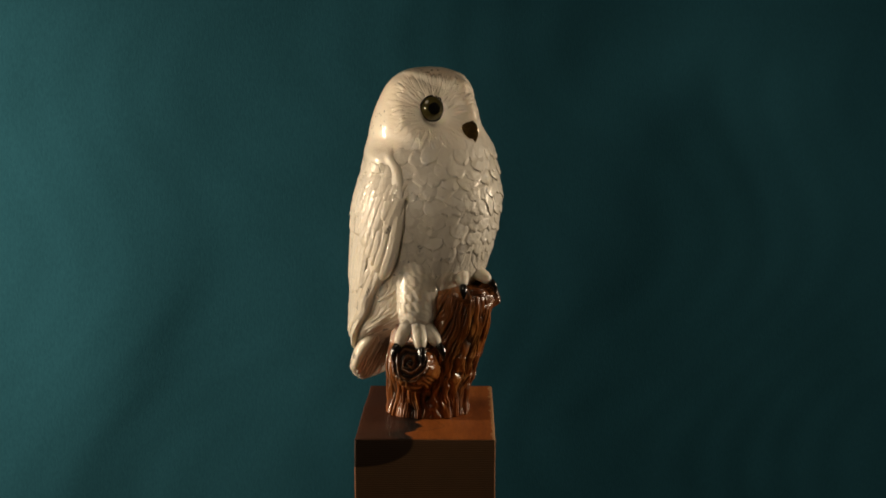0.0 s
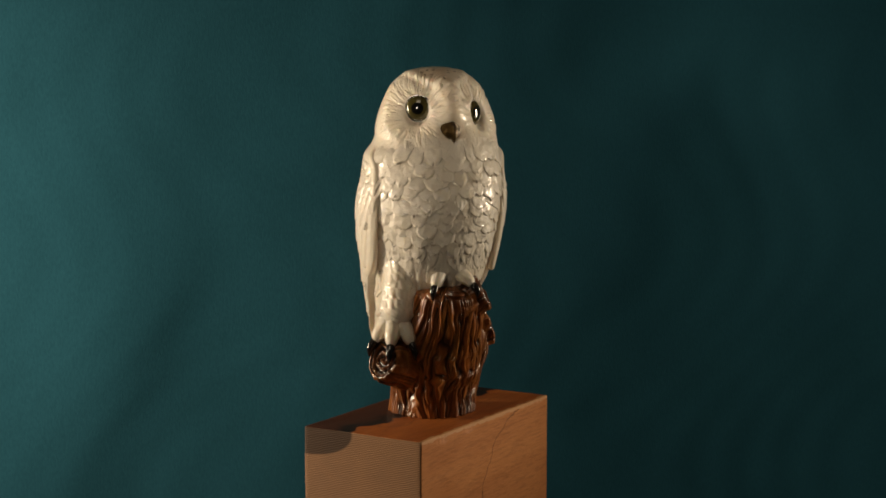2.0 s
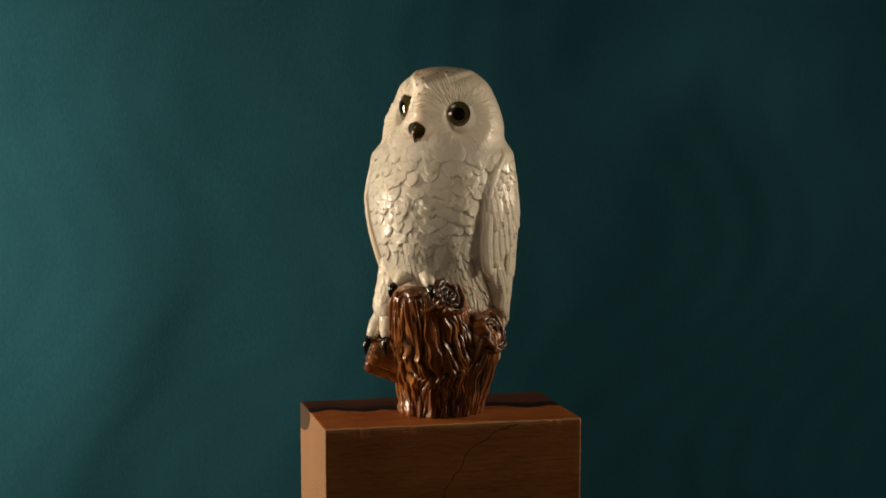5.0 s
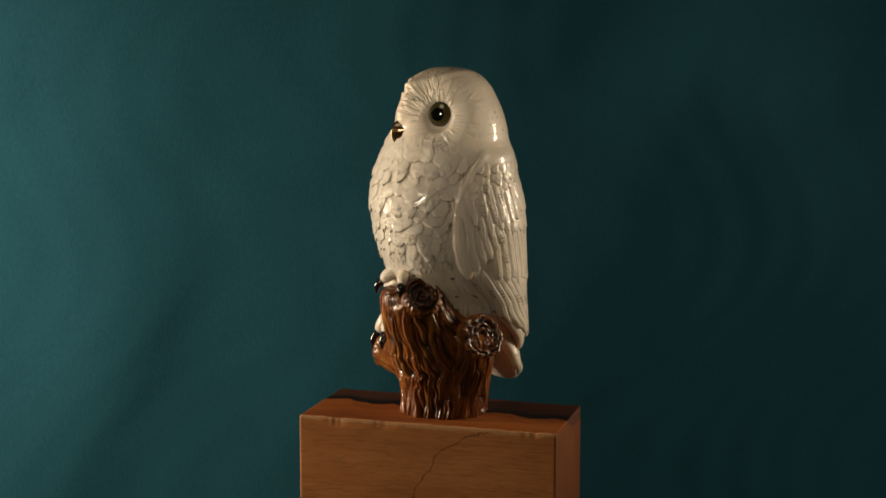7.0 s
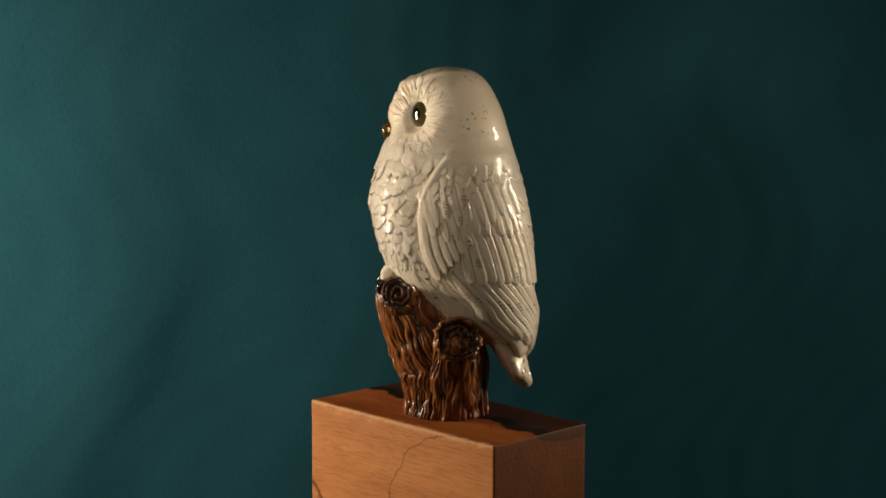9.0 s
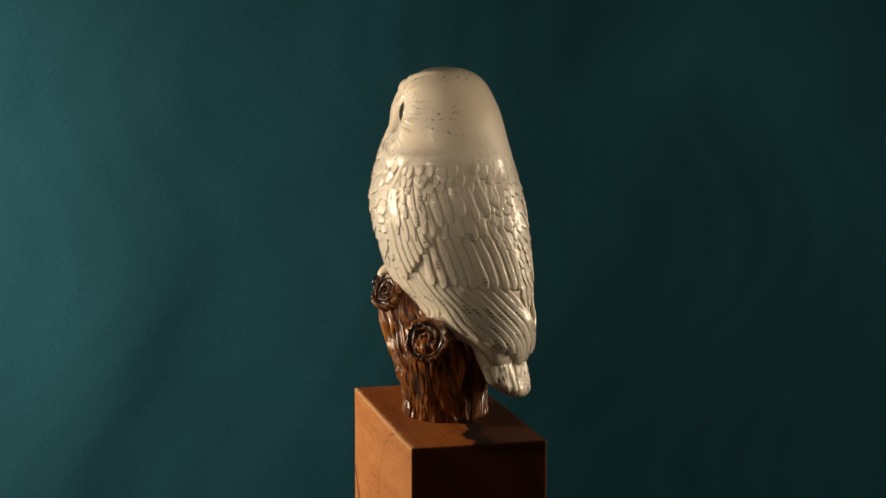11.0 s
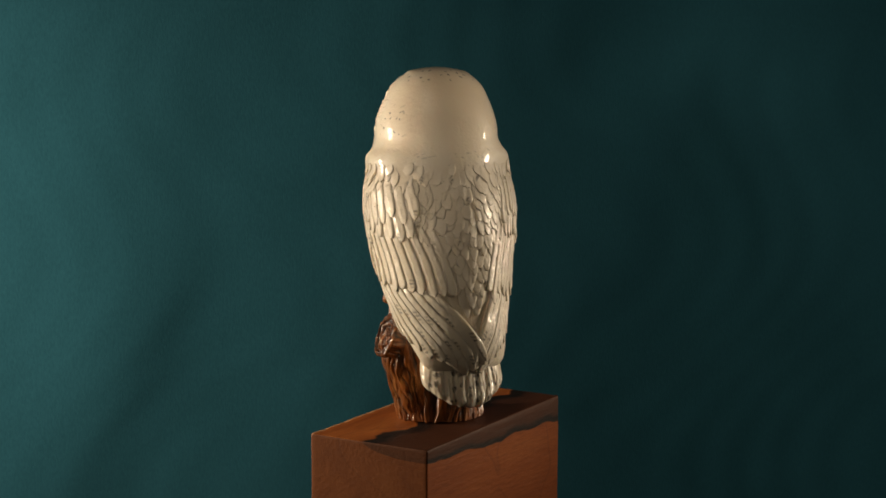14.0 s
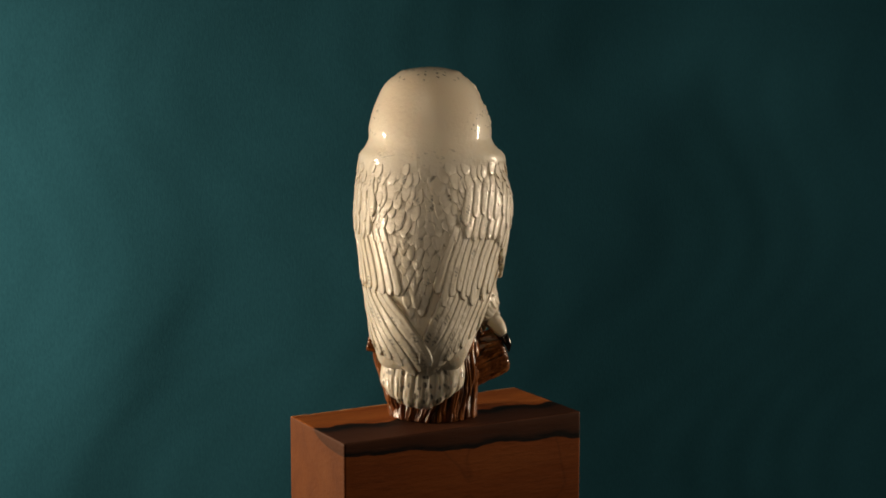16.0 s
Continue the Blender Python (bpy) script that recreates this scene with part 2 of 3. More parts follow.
# ---- wooden block ----
def wooden_block():
    """A squared hardwood block; its arrises are eased and one long top edge is chipped."""
    bm = bmesh.new()
    bmesh.ops.create_cube(bm, size=1)
    for v in bm.verts:
        x, y, z = v.co
        top = 0.0 if z > 0 else -BH
        v.co = (BCX + x * BL, BCY + y * BW, top + (0.0022 if z > 0 and x < 0 else 0.0))
    bmesh.ops.bevel(bm, geom=bm.edges[:], offset=0.0008, segments=3, profile=0.5, affect="EDGES")
    for axis, n, span, mid in ((0, 180, BL, BCX), (1, 30, BW, BCY)):
        for i in range(1, n):
            co = [0, 0, 0]
            no = [0, 0, 0]
            co[axis], no[axis] = mid + span * (i / n - 0.5) * 0.99, 1
            bmesh.ops.bisect_plane(bm, geom=bm.verts[:] + bm.edges[:] + bm.faces[:], plane_co=co, plane_no=no)
    for cut in (-0.0018, -0.0026, -0.0036, -0.006, -0.012, -0.025, -0.05, -0.1):
        bmesh.ops.bisect_plane(bm, geom=bm.verts[:] + bm.edges[:] + bm.faces[:], plane_co=(0, 0, cut), plane_no=(0, 0, 1))
    for v in bm.verts:
        p = v.co
        wave = noise.noise(Vector((p.x * 30, p.y * 30, p.z * 30))) * 0.0003
        near_r = p.y < BCY - BW / 2 + 0.003 and p.z > -0.0022
        chip = max(0.0, noise.noise(Vector((p.x * 75, 3.1, 0))) - 0.05) * (0.6 + noise.noise(Vector((p.x * 330, 1.1, 0)))) * 0.0013 if near_r else 0.0
        v.co = p + Vector((0, chip * 0.8 + wave, -chip * 0.7 + (wave if p.z > -BH + 0.005 else 0)))
    me = bpy.data.meshes.new("wooden_block")
    bm.to_mesh(me)
    bm.free()
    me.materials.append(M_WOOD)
    ob = new("wooden_block", me)
    for p in me.polygons:
        p.use_smooth = True
    try:
        me.set_sharp_from_angle(angle=radians(40))
    except AttributeError:
        pass
    ob.matrix_world = pose(0, 0, Z0, 0, 0, turn(0))
    return tagged(ob, "reddish-brown hardwood block with a dark streak and a chipped edge", "wood block")


# ---- owl figurine ----
class Shell:
    """Collects closed grids of points into one mesh; lengths in millimetres."""

    def __init__(self):
        self.v, self.f, self.m, self.wash, self.dark, self.tan, self.n = [], [], [], [], [], [], 0

    def grid(self, P, mat, wash=None, dark=None, tan=None):
        r, c = P.shape[:2]
        idx = np.arange(r * c).reshape(r, c) + self.n
        a, b = idx[:-1], idx[1:]
        q = np.stack([a, np.roll(a, -1, 1), np.roll(b, -1, 1), b], -1).reshape(-1, 4)
        self.v.append(P.reshape(-1, 3))
        self.f.append(q)
        self.m.append(np.broadcast_to(np.asarray(mat).reshape(-1, 1) if np.ndim(mat) else mat, (r - 1, c)).reshape(-1))
        for store, x in ((self.wash, wash), (self.dark, dark), (self.tan, tan)):
            store.append(np.zeros(r * c) if x is None else np.clip(np.broadcast_to(x, (r, c)), 0, 1).reshape(-1))
        self.n += r * c

    def build(self, name, mats, m):
        v = np.concatenate(self.v) / 1000.0
        v = np.c_[v, np.ones(len(v))] @ np.array(m).T[:, :3]
        f = np.concatenate(self.f)
        me = bpy.data.meshes.new(name)
        me.vertices.add(len(v))
        me.vertices.foreach_set("co", v.astype(np.float32).ravel())
        me.loops.add(f.size)
        me.loops.foreach_set("vertex_index", f.astype(np.int32).ravel())
        me.polygons.add(len(f))
        me.polygons.foreach_set("loop_start", np.arange(0, f.size, 4, dtype=np.int32))
        me.polygons.foreach_set("material_index", np.concatenate(self.m).astype(np.int32))
        me.polygons.foreach_set("use_smooth", np.ones(len(f), dtype=bool))
        for key, arr in (("wash", self.wash), ("dark", self.dark), ("tan", self.tan)):
            at = me.attributes.new(key, "FLOAT", "POINT")
            at.data.foreach_set("value", np.concatenate(arr).astype(np.float32))
        for mt in mats:
            me.materials.append(mt)
        me.update(calc_edges=True)
        me.validate()
        return new(name, me)


def hermite(x, xs, ys):
    """Smooth interpolation through levels."""
    xs, ys = np.asarray(xs, float), np.asarray(ys, float)
    d = np.gradient(ys, xs)
    k = np.clip(np.searchsorted(xs, x) - 1, 0, len(xs) - 2)
    h = xs[k + 1] - xs[k]
    u = np.clip((x - xs[k]) / h, 0, 1)
    return ((1 + 2 * u) * (1 - u) ** 2 * ys[k] + u * (1 - u) ** 2 * h * d[k] + u * u * (3 - 2 * u) * ys[k + 1] + u * u * (u - 1) * h * d[k + 1])


def step(a, b, x):
    u = np.clip((x - a) / (b - a), 0, 1)
    return u * u * (3 - 2 * u)


def rnd(i, j, k=0.0):
    """A fixed random number for each cell."""
    return np.mod(np.sin(i * 127.1 + j * 311.7 + k * 74.7) * 43758.5453, 1.0)


def vnoise(x, y, k=0.0):
    """Smooth value noise, -1 to 1."""
    i, j = np.floor(x), np.floor(y)
    u, v = x - i, y - j
    u, v = u * u * (3 - 2 * u), v * v * (3 - 2 * v)
    a = rnd(i, j, k) * (1 - u) + rnd(i + 1, j, k) * u
    b = rnd(i, j + 1, k) * (1 - u) + rnd(i + 1, j + 1, k) * u
    return (a * (1 - v) + b * v) * 2 - 1


def feathers(p, q, w, l, seed=0.0, point=0.5, jit=0.35):
    """Overlapping rows of feathers, q running to their tips: relief 0 to 1, and nearness to the tip's edge."""
    h, edge, done = np.zeros_like(p), np.zeros_like(p), np.zeros(p.shape, bool)
    k0 = np.floor(q / l)
    for dk in (-2, -1, 0, 1):
        k = k0 + dk
        s = p / w + 0.5 * np.mod(k, 2) + 0.13 * vnoise(k * 1.7, p / (w * 3), seed)
        c = np.floor(s)
        x = (s - c) * 2 - 1
        tip = (k + 1) * l + l * (jit * (rnd(c, k, seed) - 0.5) * 2 + 0.55 - point * np.abs(x) ** 2.2)
        here = (~done) & (q < tip)
        d = tip - q
        rise = np.clip(1 - d / (l * 1.9), 0, 1)
        val = (0.35 + 0.65 * rise) * (1 - 0.6 * np.abs(x) ** 2.6) * np.clip(d / (0.10 * l), 0, 1) ** 0.5 * (0.7 + 0.5 * rnd(c, k, seed + 3))
        h = np.where(here, val, h)
        edge = np.where(here, np.exp(-d / (0.16 * l)), edge)
        done |= here
    return h, edge


def spots(p, q, w, l, share, seed=0.0, size=0.3):
    """Short painted flecks in some of the cells."""
    i, j = np.floor(p / w), np.floor(q / l)
    cx, cy = 0.35 + 0.3 * rnd(i, j, seed), 0.35 + 0.3 * rnd(i, j, seed + 1)
    d = np.hypot((p / w - i - cx) / size, (q / l - j - cy) / (size * 0.75))
    return (rnd(i, j, seed + 2) < share) * step(1.1, 0.75, d)


def normals(P):
    du = np.roll(P, -1, 1) - np.roll(P, 1, 1)
    dv = np.gradient(P, axis=0)
    n = np.cross(du, dv)
    return n / np.maximum(np.linalg.norm(n, axis=-1, keepdims=True), 1e-9)


# height, offset to the back, half width, half depth of the body with folded wings
BODY = [(189.0, 6, 0.4, 0.4), (188.3, 6.3, 8, 7.5), (187, 6.8, 13.2, 12), (185, 7, 17.5, 15.6), (179.5, 6, 24.2, 22.2), (172, 5.8, 28.2, 26.7),
        (164.7, 5.7, 31, 30), (156, 6, 32.8, 32.3), (151.5, 6, 32.9, 33.8), (147.5, 6, 34.8, 35.0), (143, 6.2, 38.2, 36.3), (134, 6, 40.6, 38.7), (118, 6.6, 42.8, 42.2),
        (103, 9, 41.7, 42.2), (87, 12, 38.8, 40.8), (72, 16.5, 36, 37), (62, 21.5, 33.5, 32), (56, 23.5, 31.7, 31), (48, 31, 28.5, 23),
        (41, 38, 25.5, 14.5), (35, 41.5, 22.5, 8.8), (31, 43, 17, 4.5), (30.5, 43.2, 0.4, 0.4)]
EYES = ((-13.6, -9.0, 167.2, 6.6, 9.4), (17.4, -10.8, 164.4, 7.1, 8.2))      # x, y, height, radius, depth of the hollow


def lopsided(al, side, z):
    """The two folded wings are not modelled alike: one stands out further than the other."""
    return 1 + (np.where(side > 0, 0.022, -0.055) * np.exp(-((al - 128) / 28) ** 2) + np.where(side > 0, -0.03, 0.006) * np.exp(-((al - 60) / 26) ** 2)) * step(150, 138, z) - 0.034 * step(45, 75, al) * step(165, 130, al) * step(146, 132, z) * step(40, 60, z) + np.where(side > 0, 0.008, 0.035) * np.exp(-((al - 106) / 24) ** 2 - ((z - 141) / 6) ** 2)


def inset(al, z):
    """Millimetres by which breast and flank lie below the folded wing."""
    return np.interp(z, [45, 60, 75, 90, 105, 125, 146], [4.0, 4.6, 4.2, 3.4, 2.6, 1.5, 0.0]) * step(26, 58, al)


def wing_shift(z):
    """Degrees by which the wing on the lower foot's side is folded further back."""
    return np.interp(z, [40, 54, 75, 90, 109, 124, 138], [8.0, 12.0, 15.0, 13.0, 9.0, 6.0, 0.0])


def wing_edge(z, side):
    """Degrees round from the breast at which the folded wing begins."""
    e = hermite(np.clip(z, 32, 150), [32, 41, 54, 75, 90, 109, 124, 138, 150], [84, 88, 86, 69, 60, 58, 61, 72, 88])
    return e + np.where(side < 0, wing_shift(z), 0.0)


def owl_body(S):
    L = np.array(BODY, float)
    arc = np.r_[0, np.cumsum(np.hypot(np.diff(L[:, 0]), np.diff(L[:, 2])))]
    rows, cols = 640, 760
    s = np.linspace(0, arc[-1], rows)
    z, cy, a, b = (hermite(s, arc, L[:, i])[:, None] for i in range(4))
    a, b = np.maximum(a, 0.3), np.maximum(b, 0.3)
    th = np.linspace(0, 2 * np.pi, cols, endpoint=False)[None, :]
    sx, cx = np.sin(th), -np.cos(th)
    e = 2 / (1.86 + 0.16 * step(140, 158, z))
    k = lopsided(np.degrees(np.abs(np.mod(th + np.pi, 2 * np.pi) - np.pi)), np.where(sx >= 0, 1, -1), z)
    X = 2.1 * step(112, 158, z) + k * a * np.sign(sx) * np.abs(sx) ** e
    Y = cy + k * b * np.sign(cx) * np.abs(cx) ** e
    Z = np.broadcast_to(z, X.shape).copy()
    P = np.stack([X, Y, Z], -1)
    N = normals(P)
    if N[320, 0, 1] > 0:
        N = -N
    al = np.degrees(np.abs(np.mod(th + np.pi, 2 * np.pi) - np.pi)) + 0 * Z      # 0 at the breast, 180 at the back
    side = np.where(np.sin(th) >= 0, 1.0, -1.0) + 0 * Z
    R = (a + b) / 2
    # wings
    edge_al = np.where(side > 0, wing_edge(Z[:, 0], 1)[:, None], wing_edge(Z[:, 0], -1)[:, None])
    past = (al - edge_al) * np.radians(1) * R                       # millimetres behind the wing's front edge
    wing_z = step(151, 140, Z) * step(29, 33, Z)
    wing = step(-0.9, 0.7, past) * wing_z
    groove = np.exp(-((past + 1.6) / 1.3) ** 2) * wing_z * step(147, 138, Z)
    lead = np.exp(-((past - 2.6) / 2.8) ** 2) * step(148, 140, Z) * step(70, 84, Z)
    out = np.stack([np.sin(th) + 0 * Z, -np.cos(th) + 0 * Z, 0 * Z], -1)
    P = P - out * ((1 - wing) * inset(al, Z))[..., None]
    H = wing * -0.35 * step(140, 116, Z) - 0.9 * groove + 1.0 * lead
    # skin below the breast feathers
    p = np.radians(al) * side * np.minimum(R, 42)
    q = 190 - Z
    wob = 2.6 * vnoise(p / 12, q / 8, 2)
    fs, es = feathers(p + 0.8 * wob + 0.8 * vnoise(p / 2.5, q / 5, 9), q + 2.0 * vnoise(p / 5, q / 8, 14), 3.4, 6.0, 4.0, 0.9, 0.8)
    breast = (1 - wing) * step(0, -8, Z - 147 - 6 * step(15, 42, al))
    low = step(92, 80, Z)
    front = step(115, 95, al)
    H += breast * front * (low * 1.0 * fs - 0.5 * (1 - low))
    # smooth nape, face with two shallow discs round the eyes
    # grey tint; below the scales it also puts crevice shade into the colour
    wash = breast * front * (0.22 * (1 - low) * step(150, 130, Z) + 0.25 * es * low) * (0.8 + 0.4 * vnoise(p / 14, q / 12, 8))
    dark = 0.8 * breast * spots(p + wob, q + wob, 6.0, 5.2, 0.16, 2, 0.20) * step(100, 88, Z) * front
    for k, (ex, ey, ez, er, deep) in enumerate(EYES):
        sg = np.sign(ex)
        dz = Z - ez
        dx = (X - ex) * 0.77 * sg + (Y - ey) * 0.64          # outwards along the face
        dn = (X - ex) * 0.64 * sg - (Y - ey) * 0.77
        r = np.hypot(dx, dz)
        m = step(-13, -6, dn)
        H += m * (-3.2 * np.exp(-(r / (er + 1.2)) ** 8) - (deep - 2.0) * np.exp(-(r / (13.6 if sg < 0 else 12.8)) ** 2.4))
        turn_up = np.arctan2(dx, dz)
        f, _ = feathers(turn_up * 13 + 0.8 * vnoise(r / 3.5, turn_up * 4, k), r + 3.0 * vnoise(turn_up * 5, 0 * r, k + 9), 2.1, 6.5, 40.0 + k, 1.0, 0.9)
        above = step(-0.25, 0.55, np.cos(turn_up))
        rim = step(11, 14.5, r) * step(-0.5, 0.4, np.sin(turn_up) + 0.3)
        outer = step(-0.1, 0.6, np.sin(turn_up))
        amp = np.clip(0.28 + 0.75 * above + 0.55 * rim + 0.3 * outer, 0, 1.05) * (0.4 + 0.6 * step(187, 181, Z))
        strand = np.abs(np.sin(turn_up * 21 + 1.3 * vnoise(turn_up * 6, r / 4, k + 2)))
        low_out = step(0.6, -0.2, np.cos(turn_up)) * step(-0.2, 0.5, np.sin(turn_up))
        H += m * 0.8 * low_out * np.exp(-((r - 18.0) / 2.4) ** 2) * (0.5 + 0.5 * f)
        H += m * amp * (1 - 0.5 * outer) * (1.9 * (f - 0.4) + 0.22 * (strand - 0.6)) * step(er + 1.6 - 1.2 * above, er + 6.0 - 3.4 * above, r) * step(23.0, 17.5, r - 2.5 * outer + 1.5 * vnoise(turn_up * 6, 0 * r, k + 20))
    H -= np.where(Y < 0, 1, 0) * 2.6 * np.exp(-(X / 9) ** 2 - ((Z - 155) / 7.5) ** 2)
    # ridge between the eyes, brow edge of the flat crown
    H += step(8, -2, Y) * 2.5 * np.exp(-((X - 0.8) / 6.0) ** 2) * step(152, 164, Z) * step(188, 180, Z)
    brow = Z - (178.6 + 0.48 * np.abs(X - 1.5))
    H += step(16, 8, Y) * 0.6 * np.exp(-(brow / 2.6) ** 2) * step(22, 14, np.abs(X - 1))
    H -= step(10, 2, Y) * 1.7 * step(-0.6, -3.6, brow) * step(-15, -6, brow) * step(4, 10, np.abs(X - 1)) * step(20, 12, np.abs(X - 1))
    crown = step(-1, 1.5, brow) * step(16, 6, Y) + step(6, 16, Y) * step(180.5, 184, Z)
    dark = dark + 0.75 * spots(X + 1.2 * vnoise(Y / 4, X / 4), Y + 1.0 * vnoise(X / 3, Y / 3, 4), 3.6, 3.0, 0.5, 5, 0.23) * step(172, 180, Z) * crown
    dark = dark + 0.3 * spots(p + 2.4 * vnoise(q, p / 4), q + 2.2 * vnoise(p / 4, q, 3), 4.6, 3.4, 0.45, 6, 0.24) * (step(149, 146, Z) * step(132, 137, Z)) * step(125, 150, al)
    dark = dark + 0.7 * spots(p + 2.6 * vnoise(p / 4, q / 3, 51), q + 2.2 * vnoise(p / 3, q / 4, 52), 3.6, 3.4, 0.5, 16, 0.2) * step(150, 156, Z) * step(172, 164, Z) * step(92, 100, al) * step(135, 122, al)
    # crease shade before the wing put into the colour, and a crown tint
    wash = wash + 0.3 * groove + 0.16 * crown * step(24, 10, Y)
    pole = step(0, 6, s)[:, None] * step(0, 3, s[-1] - s)[:, None]
    H = H * pole
    tan = 0.6 * step(-1, 2, brow) * step(172, 182, Z) * step(20, 6, Y) * (0.6 + 0.4 * vnoise(X / 5, Y / 5, 41)) + 0.35 * np.exp(-(np.hypot(X, Z - 155) / 9) ** 2) * step(0, -10, Y)
    tan = tan + 0.10 * step(60, 120, al) + 0.20 * np.exp(-((Z - 168) / 14) ** 2) * np.exp(-(X / 5) ** 2) * step(0, -8, Y) + 0.10 * step(150, 165, Z) * step(10, 25, Y)
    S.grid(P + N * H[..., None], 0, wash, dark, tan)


def tube(S, path, radii, mat, cols=40, rows=60, relief=None, wash=None, dark=None, squash=None, up=(0, 0, 1), ends=(1.0, 1.0)):
    """A closed tube along a smooth path, with rounded ends."""
    path, radii = np.array(path, float), np.array(radii, float)
    t = np.r_[0, np.cumsum(np.linalg.norm(np.diff(path, axis=0), axis=1))]
    u = np.linspace(0, 1, rows)
    s = t[-1] * u
    C = np.stack([hermite(s, t, path[:, i]) for i in range(3)], -1)
    r = hermite(s, t, radii)
    T = np.gradient(C, axis=0)
    T /= np.linalg.norm(T, axis=1, keepdims=True)
    upv = np.array(up, float)
    A = np.cross(T, upv)
    A /= np.maximum(np.linalg.norm(A, axis=1, keepdims=True), 1e-6)
    B = np.cross(A, T)
    capl = np.minimum(s / max(ends[0], 1e-6), (t[-1] - s) / ends[1]) / np.maximum(r, 0.1)
    if ends[0] == 0:
        capl[0] = 0.0
    r = r * np.sqrt(np.clip(1 - (1 - np.clip(capl, 0, 1)) ** 2, 0.0004, 1))
    th = np.linspace(0, 2 * np.pi, cols, endpoint=False)
    qa, qb = squash or (1, 1)
    rad = r[:, None] + 0 * th[None, :]
    if relief is not None:
        rad = rad + relief(th[None, :], s[:, None], r[:, None]) * np.clip(capl, 0, 1)[:, None]
    P = C[:, None] + rad[..., None] * (qa * np.cos(th)[None, :, None] * A[:, None] + qb * np.sin(th)[None, :, None] * B[:, None])
    w = wash(th[None, :], s[:, None]) if wash else None
    d = dark(th[None, :], s[:, None]) if dark else None
    S.grid(P, mat, w, d)


_LEV = None


def skin(al, side, z, wing=True):
    """A point of the smooth body and its outward direction, al degrees round from the breast."""
    global _LEV
    if _LEV is None:
        L = np.array(BODY, float)
        arc = np.r_[0, np.cumsum(np.hypot(np.diff(L[:, 0]), np.diff(L[:, 2])))]
        s = np.linspace(0, arc[-1], 600)
        c = [hermite(s, arc, L[:, i]) for i in range(4)]
        o = np.argsort(c[0])
        _LEV = [k[o] for k in c]

    def at(al, z):
        cy, a, b = (np.interp(z, _LEV[0], _LEV[i]) for i in (1, 2, 3))
        th = np.radians(al)
        e = 2 / (1.86 + 0.16 * step(140, 158, z))
        sx, cx = np.sin(th) * side, -np.cos(th)
        k = lopsided(al, side, z) - (0.0 if wing else inset(al, z) / 41)
        return np.stack([2.1 * step(112, 158, z) + k * a * np.sign(sx) * np.abs(sx) ** e, cy + k * b * np.sign(cx) * np.abs(cx) ** e, z + 0 * al], -1)
    P = at(al, z)
    u, v = at(al + 1.0, z) - at(al - 1.0, z), at(al, z + 0.5) - at(al, z - 0.5)
    n = np.cross(u, v) * side
    return P, n / np.maximum(np.linalg.norm(n, axis=-1, keepdims=True), 1e-9)


